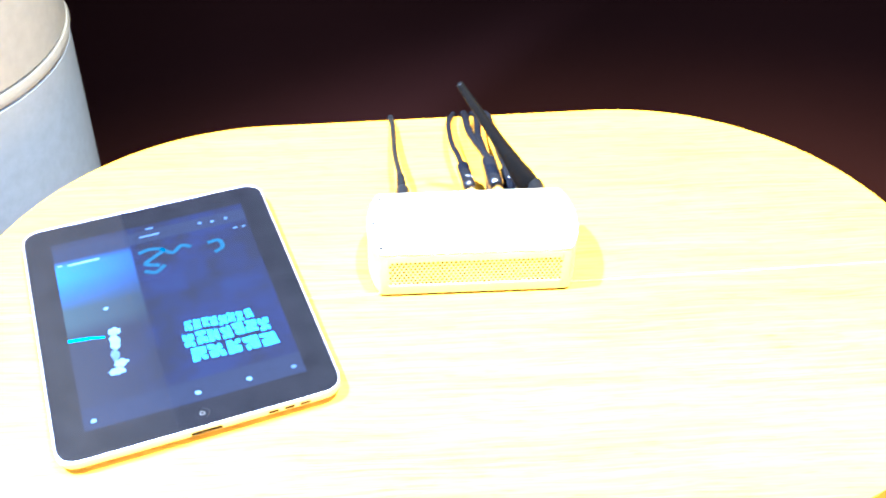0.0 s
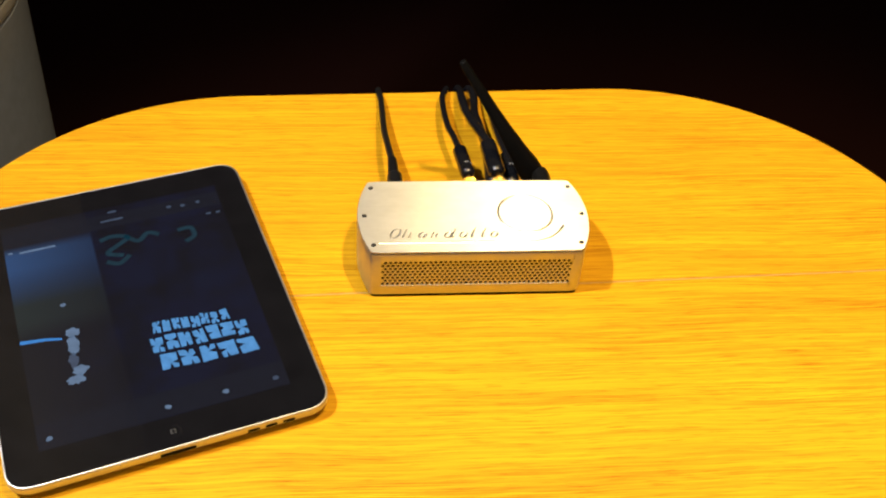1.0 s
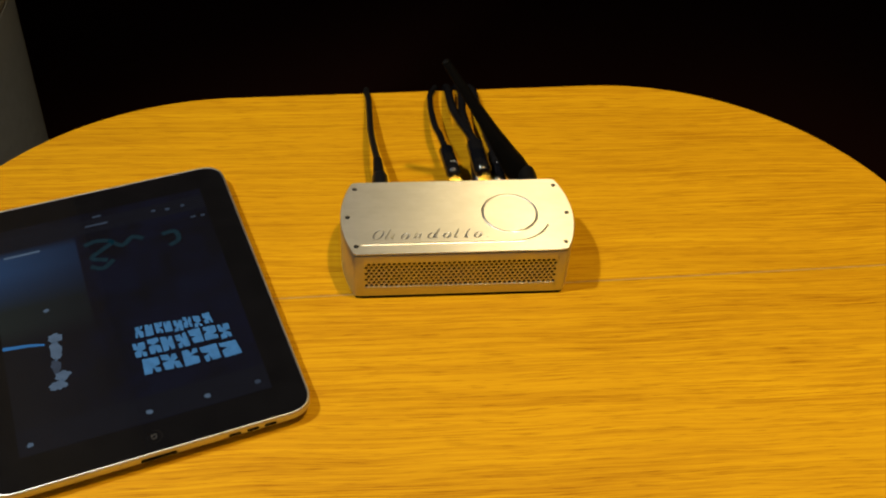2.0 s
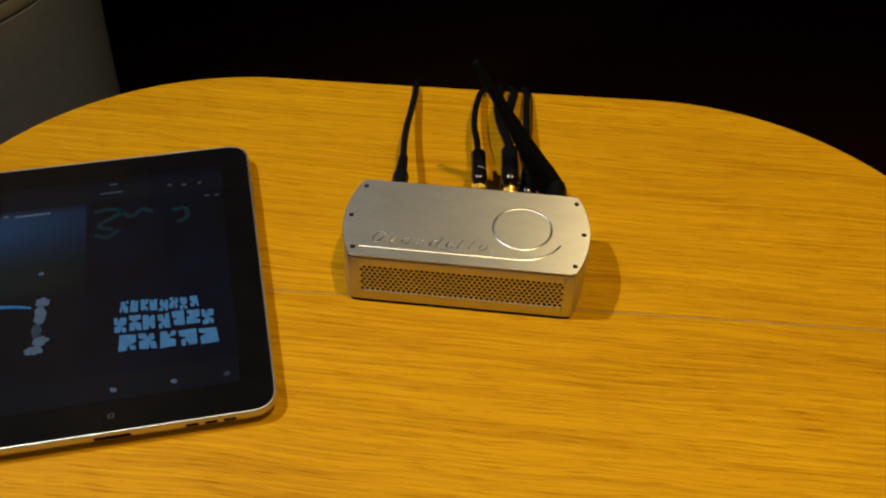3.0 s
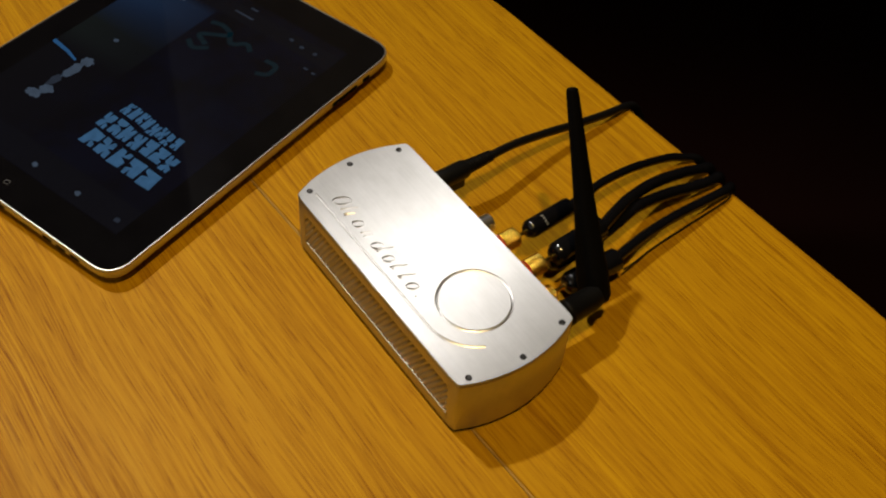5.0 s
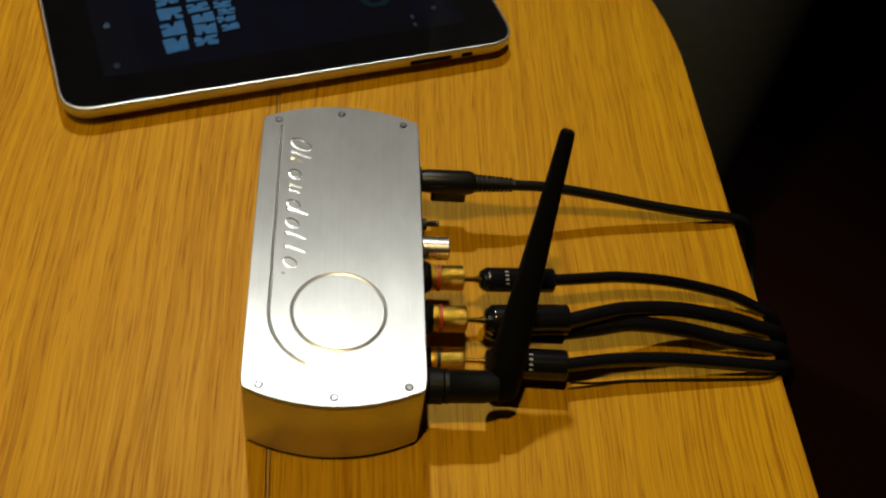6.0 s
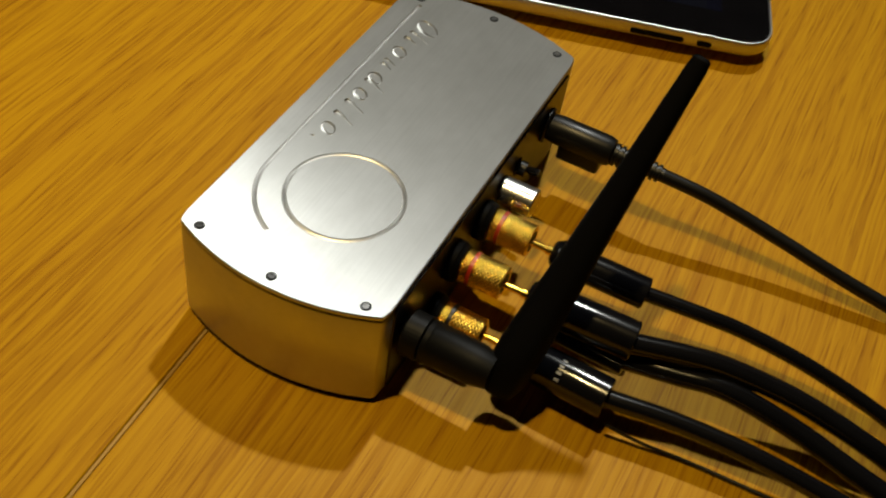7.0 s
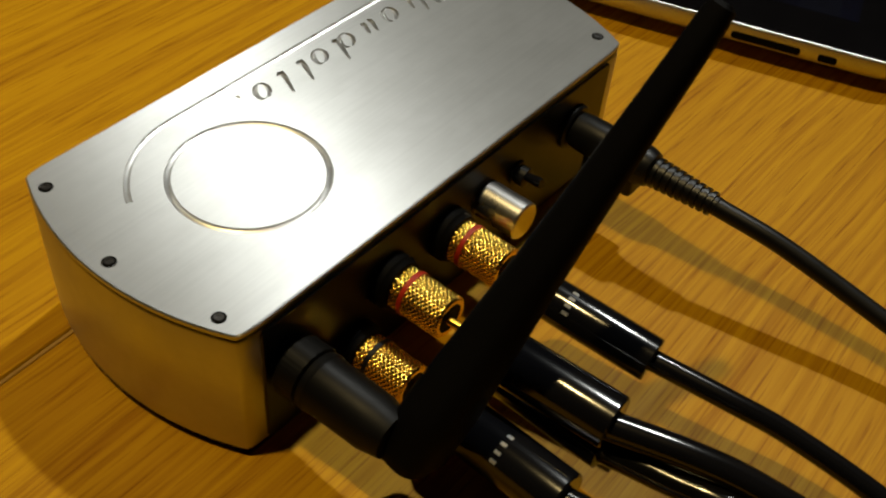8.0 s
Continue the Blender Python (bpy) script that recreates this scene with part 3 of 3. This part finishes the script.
DROP = -0.55
make_audio_lead((0.0042, 0.0628, 0.0254), (0.0008, 0.0968, 0.0220),
                [(0.0009, 0.0958, 0.0221), (-0.0022, 0.116, 0.0208), (-0.0050, 0.131, 0.0186), (-0.0062, 0.155, 0.0148), (-0.0050, 0.182, 0.0088), (-0.0016, 0.1960, 0.0048), (0.0020, 0.2095, -0.0030), (0.0030, 0.2155, -0.030), (0.0040, 0.2170, -0.12), (0.010, 0.20, DROP)],
                0.0027, 0.0056, "black audio cable, glossy plug half pushed into gold socket", None, 0.0125)
make_audio_lead((0.0262, 0.0636, 0.0258), (0.0234, 0.1005, 0.0240),
                [(0.0248, 0.0995, 0.0242), (0.0190, 0.118, 0.0238), (0.0150, 0.132, 0.0218), (0.0112, 0.155, 0.0170), (0.0108, 0.181, 0.0105), (0.0115, 0.1960, 0.0052), (0.0105, 0.2095, -0.0030), (0.0100, 0.2155, -0.030), (0.0095, 0.2170, -0.12), (0.014, 0.20, DROP)],
                0.0036, 0.0067, "black twin audio cable with a glossy plug in a gold socket",
                [(0.0245, 0.0985, 0.0150), (0.0225, 0.116, 0.0168), (0.0202, 0.132, 0.0178), (0.0192, 0.156, 0.0130), (0.0215, 0.181, 0.0080), (0.0220, 0.1960, 0.0048), (0.0190, 0.2095, -0.0035), (0.0170, 0.2155, -0.030), (0.016, 0.2170, -0.12), (0.019, 0.20, DROP)])
make_audio_lead((0.0386, 0.0645, 0.0125), (0.0400, 0.1005, 0.0128),
                [(0.0400, 0.0995, 0.0128), (0.0365, 0.122, 0.0128), (0.0345, 0.146, 0.0116), (0.0335, 0.170, 0.0085), (0.0325, 0.1960, 0.0044), (0.0285, 0.2095, -0.0035), (0.0260, 0.2155, -0.030), (0.024, 0.2170, -0.12), (0.025, 0.20, DROP)],
                0.0032, 0.0068, "black audio cable with a printed plug low behind the box", None, 0.0200)


def make_thin_wire():
    o = Vector((0.045, 0.104, 0.0012))
    wire = thing("thin_wire", o, "thin black wire lying on the table beside the cables", "cable")
    pts = [p - o for p in smooth_path([(0.0450, 0.103, 0.0070), (0.0425, 0.116, 0.0030), (0.0398, 0.132, 0.0014), (0.0385, 0.160, 0.0013), (0.0370, 0.194, 0.0013), (0.0345, 0.2025, 0.0010), (0.0325, 0.2100, -0.0080), (0.0310, 0.2130, -0.040), (0.030, 0.2130, -0.12), (0.03, 0.20, DROP)])]
    part("lead", tube(pts, 0.0006, 8), M_BLACK, wire)


make_thin_wire()


def make_power_lead():
    o = Vector((-0.0515, 0.0375, 0.0272))
    lead = thing("power_cable", o, "black power cable with a ribbed strain relief plugged into the box", "cable")
    part("plug", turned([(0.000, 0.0030), (0.001, 0.0052), (0.004, 0.0056), (0.0230, 0.0058), (0.0255, 0.0050), (0.0262, 0.0036)], (0, 0, 0), (0, 1, -0.01), 32), M_BLACK, lead, "moulded black plug")
    outline = rounded([Vector(p) for p in ((-0.0046, 0.006), (0.0046, 0.006), (0.0046, 0.0225), (-0.0046, 0.0225))], 0.0015, 4)
    part("plug_keel", slab(outline, [(-0.0098, 0.0008), (-0.0092, 0.0), (0.0, 0.0)]), M_BLACK, lead)
    prof = [(0.0255, 0.0030)]
    for k in range(9):
        d = 0.0262 + 0.0021 * k
        r = 0.0044 - 0.00012 * k
        prof += [(d, r), (d + 0.0012, r), (d + 0.00125, r - 0.0008), (d + 0.0020, r - 0.0008)]
    prof.append((0.0455, 0.0027))
    part("strain_relief", turned(prof, (0, 0, 0), (-0.02, 1, -0.03), 24), M_BLACK, lead, "ribbed rubber strain relief")
    pts = [(-0.0524, 0.0815, 0.0258), (-0.0545, 0.102, 0.0228), (-0.0560, 0.129, 0.0165), (-0.0560, 0.156, 0.0106), (-0.0562, 0.184, 0.0056), (-0.0572, 0.1950, 0.0034), (-0.0575, 0.2065, -0.0010), (-0.0565, 0.2135, -0.012), (-0.0490, 0.2170, -0.026), (-0.0370, 0.2180, -0.034), (-0.0220, 0.2180, -0.040), (-0.0090, 0.2180, -0.060), (-0.005, 0.2180, -0.13), (0.004, 0.20, DROP)]
    part("lead", tube([p - o for p in smooth_path(pts)], 0.0026), M_BLACK, lead)


make_power_lead()


# ---- the tablet ----
def make_tablet():
    tab = thing("tablet", (-0.2275, -0.0487, 0), "lit tablet with black glass border and silver back on table", "tablet", turn=17.6)
    w, l = 0.0965, 0.1223
    outline = rounded([Vector(p) for p in ((-w, -l), (w, -l), (w, l), (-w, l))], 0.0165, 12)
    part("shell", slab(outline, [(0.0, 0.034), (0.0006, 0.022), (0.0022, 0.010), (0.0040, 0.0036), (0.0058, 0.0008), (0.0072, 0.0), (0.0122, 0.0), (0.0128, 0.0004), (0.0129, 0.0010), (0.0124, 0.0014)]), M_PAD, tab, "silver aluminium shell")
    part("glass", slab(outline, [(0.0110, 0.0015), (0.0127, 0.0014), (0.0130, 0.0019)]), M_GLASS, tab, "black glass front", False)
    sw, sl, z = 0.0757, 0.0990, 0.01305

    def patch(pts, material, height=0.00004, name="picture", label=""):
        bm = bmesh.new()
        loft(bm, [[Vector((u, v, z + h)) for u, v in pts] for h in (-0.00003, height)])
        return part(name, bm, material, display, label, False)
    bm = bmesh.new()
    box(bm, (-sw, -sl, z - 0.0003), (sw, sl, z))
    display = part("display", bm, M_DISPLAY, tab, "dim lit picture in blue and black", False)
    # toolbar bands, tiny marks
    patch([(-sw, -0.0985), (sw, -0.0985), (sw, -0.079), (-sw, -0.079)], M_BAR, 0.00002, "toolbar")
    patch([(-sw, 0.078), (sw, 0.078), (sw, 0.0920), (-sw, 0.0920)], M_BAR, 0.00002, "toolbar")

    def blob(u, v, ru, rv, material, name, seed, count=11, rag=0.4):
        rng = random.Random(seed)
        patch([(u + ru * (1 - rag * rng.random()) * math.cos(2 * math.pi * k / count), v + rv * (1 - rag * rng.random()) * math.sin(2 * math.pi * k / count)) for k in range(count)], material, 0.00006, name)

    for i, u in enumerate((-0.0687, 0.0009, 0.0366, 0.0682)):
        blob(u, -0.0915, 0.0026, 0.0022, M_WHITE if i < 3 else M_DIM, "icon", i)
    for i, (u, v) in enumerate(((0.0394, 0.0861), (0.0492, 0.0845), (0.060, 0.0848))):
        blob(u, v, 0.0022, 0.0018, M_DIM, "icon", 20 + i)
    for u0, u1, v, m in ((-0.0093, 0.0065, 0.0850, M_DIM), (-0.0660, -0.0423, 0.0712, M_WHITE), (-0.0735, -0.0705, 0.0725, M_WHITE), (0.0630, 0.0665, 0.0705, M_DIM), (0.0700, 0.0730, 0.0700, M_DIM), (-0.003, 0.003, 0.0935, M_DIM)):
        patch([(u0, v - 0.0009), (u1, v - 0.0009), (u1, v + 0.0009), (u0, v + 0.0009)], m, 0.00006, "text_bar")
    # horizon streak, pale splash and star
    patch([(-sw, -0.0128), (-0.060, -0.0146), (-0.0505, -0.0168), (-0.0505, -0.0152), (-0.060, -0.0122), (-sw, -0.0098)], M_BLUE, 0.00006, "horizon_streak")
    for i, (u, v, ru, rv) in enumerate(((-0.0440, -0.0125, 0.0056, 0.0052), (-0.0446, -0.0235, 0.0046, 0.0105), (-0.0462, -0.0365, 0.0040, 0.0070), (-0.0436, -0.0450, 0.0060, 0.0052), (-0.0470, -0.0520, 0.0066, 0.0046))):
        blob(u, v, ru, rv, M_WHITE if i != 2 else M_DIM, "splash", 40 + i, 17, 0.42)
    blob(-0.0456, 0.0134, 0.0022, 0.0020, M_WHITE, "star", 60)
    # teal scribble
    for i, pts in enumerate((((-0.013, 0.066), (-0.004, 0.068), (0.006, 0.064), (-0.002, 0.058), (-0.010, 0.052), (0.000, 0.047)), ((0.004, 0.066), (0.012, 0.058), (0.020, 0.064), (0.027, 0.060)), ((-0.012, 0.044), (-0.004, 0.040), (0.004, 0.046)), ((0.040, 0.060), (0.049, 0.060), (0.050, 0.051), (0.043, 0.047)))):
        bm = bmesh.new()
        path = [Vector((p.x, p.y, z)) for p in smooth_path([(*q, 0) for q in pts], 5)]
        wd = 0.0018
        left, right = [], []
        for k, p in enumerate(path):
            t = (path[min(k + 1, len(path) - 1)] - path[max(k - 1, 0)]).normalized()
            s = Vector((-t.y, t.x, 0)) * wd
            left.append(p + s), right.append(p - s)
        for k in range(len(path) - 1):
            bm.faces.new([bm.verts.new(q + Vector((0, 0, 0.00005))) for q in (left[k], right[k], right[k + 1], left[k + 1])])
        part("scribble", bm, M_TEAL, display, "", False)
    # the lit title, as plain jagged shapes in three packed rows
    rng = random.Random(11)
    rows = (((0.0045, 0.0545), (-0.0310, -0.0352), (-0.0200, -0.0246), 8),
            ((0.0005, 0.0640), (-0.0470, -0.0497), (-0.0334, -0.0368), 7),
            ((0.0030, 0.0660), (-0.0635, -0.0655), (-0.0490, -0.0515), 5))
    for (u0, u1), low, high, count in rows:
        step = (u1 - u0) / count
        for k in range(count):
            wide, drop = step * rng.uniform(0.88, 0.99), rng.uniform(-0.0008, 0.0008)
            skew = rng.uniform(-0.16, 0.16)
            pts = []
            corners = [(rng.uniform(0, 0.14), rng.uniform(0, 0.1)), (rng.uniform(0.86, 1), rng.uniform(0, 0.1)), (rng.uniform(0.86, 1), rng.uniform(0.88, 1)), (rng.uniform(0, 0.14), rng.uniform(0.88, 1))]
            for i in range(4):
                p, q = corners[i], corners[(i + 1) % 4]
                pts.append(p)
                if rng.random() < 0.7:
                    t, gap, deep = rng.uniform(0.35, 0.65), rng.uniform(0.08, 0.16), rng.uniform(0.25, 0.5)
                    du, dv = q[0] - p[0], q[1] - p[1]
                    pts += [(p[0] + du * (t - gap), p[1] + dv * (t - gap)), (p[0] + du * t - dv * deep, p[1] + dv * t + du * deep), (p[0] + du * (t + gap), p[1] + dv * (t + gap))]
            out = []
            for a, b in pts:
                u = u0 + step * k + wide * (a + skew * (b - 0.5))
                s = (u - u0) / (u1 - u0)
                lo, hi = low[0] + (low[1] - low[0]) * s, high[0] + (high[1] - high[0]) * s
                out.append((u, drop + lo + (hi - lo) * b))
            patch(out, M_TITLE, 0.00006, "title_shape")
    # home button, ports and rockers
    hb = part("home_button", turned([(-0.0004, 0.0054), (0.0001, 0.0054), (0.0001, 0.0046), (-0.0003, 0.003)], (0, -0.1105, 0.0130), (0, 0, 1), 32), M_GLASS, tab)
    bm = bmesh.new()
    q = 0.0016
    for uv in (((-q, -q), (q, -q), (q, -q + 0.0004), (-q, -q + 0.0004)), ((-q, q - 0.0004), (q, q - 0.0004), (q, q), (-q, q)), ((-q, -q), (-q + 0.0004, -q), (-q + 0.0004, q), (-q, q)), ((q - 0.0004, -q), (q, -q), (q, q), (q - 0.0004, q))):
        bm.faces.new([bm.verts.new((u, -0.1105 + v, 0.01322)) for u, v in uv])
    part("button_mark", bm, M_MARK, hb, "pale square mark", False)

    def slot(name, u0, u1, side, z0, z1, material, label=""):
        h = (z1 - z0) / 2
        loop = rounded([Vector(p) for p in ((u0, z0), (u1, z0), (u1, z1), (u0, z1))], h * 0.95, 5)
        if side == "bottom":
            bm = loft(bmesh.new(), [[Vector((p.x, y, p.y)) for p in loop] for y in (-l + 0.001, -l - 0.00025)])
        else:
            bm = loft(bmesh.new(), [[Vector((x, p.x, p.y)) for p in loop] for x in (w - 0.001, w + 0.00035)])
        part(name, bm, material, tab, label, False)
    slot("dock_port", -0.0107, 0.0107, "bottom", 0.0074, 0.0100, M_MATT, "dark dock slot")
    for u in (0.042, 0.053, 0.064):
        slot("speaker_slot", u, u + 0.0075, "bottom", 0.0076, 0.0098, M_MATT, "dark speaker slot")
    slot("volume_rocker", 0.0590, 0.0830, "right", 0.0072, 0.0098, M_MATT, "black volume rocker")
    slot("mute_switch", 0.0890, 0.0955, "right", 0.0072, 0.0098, M_MATT, "black side switch")
    return tab


make_tablet()
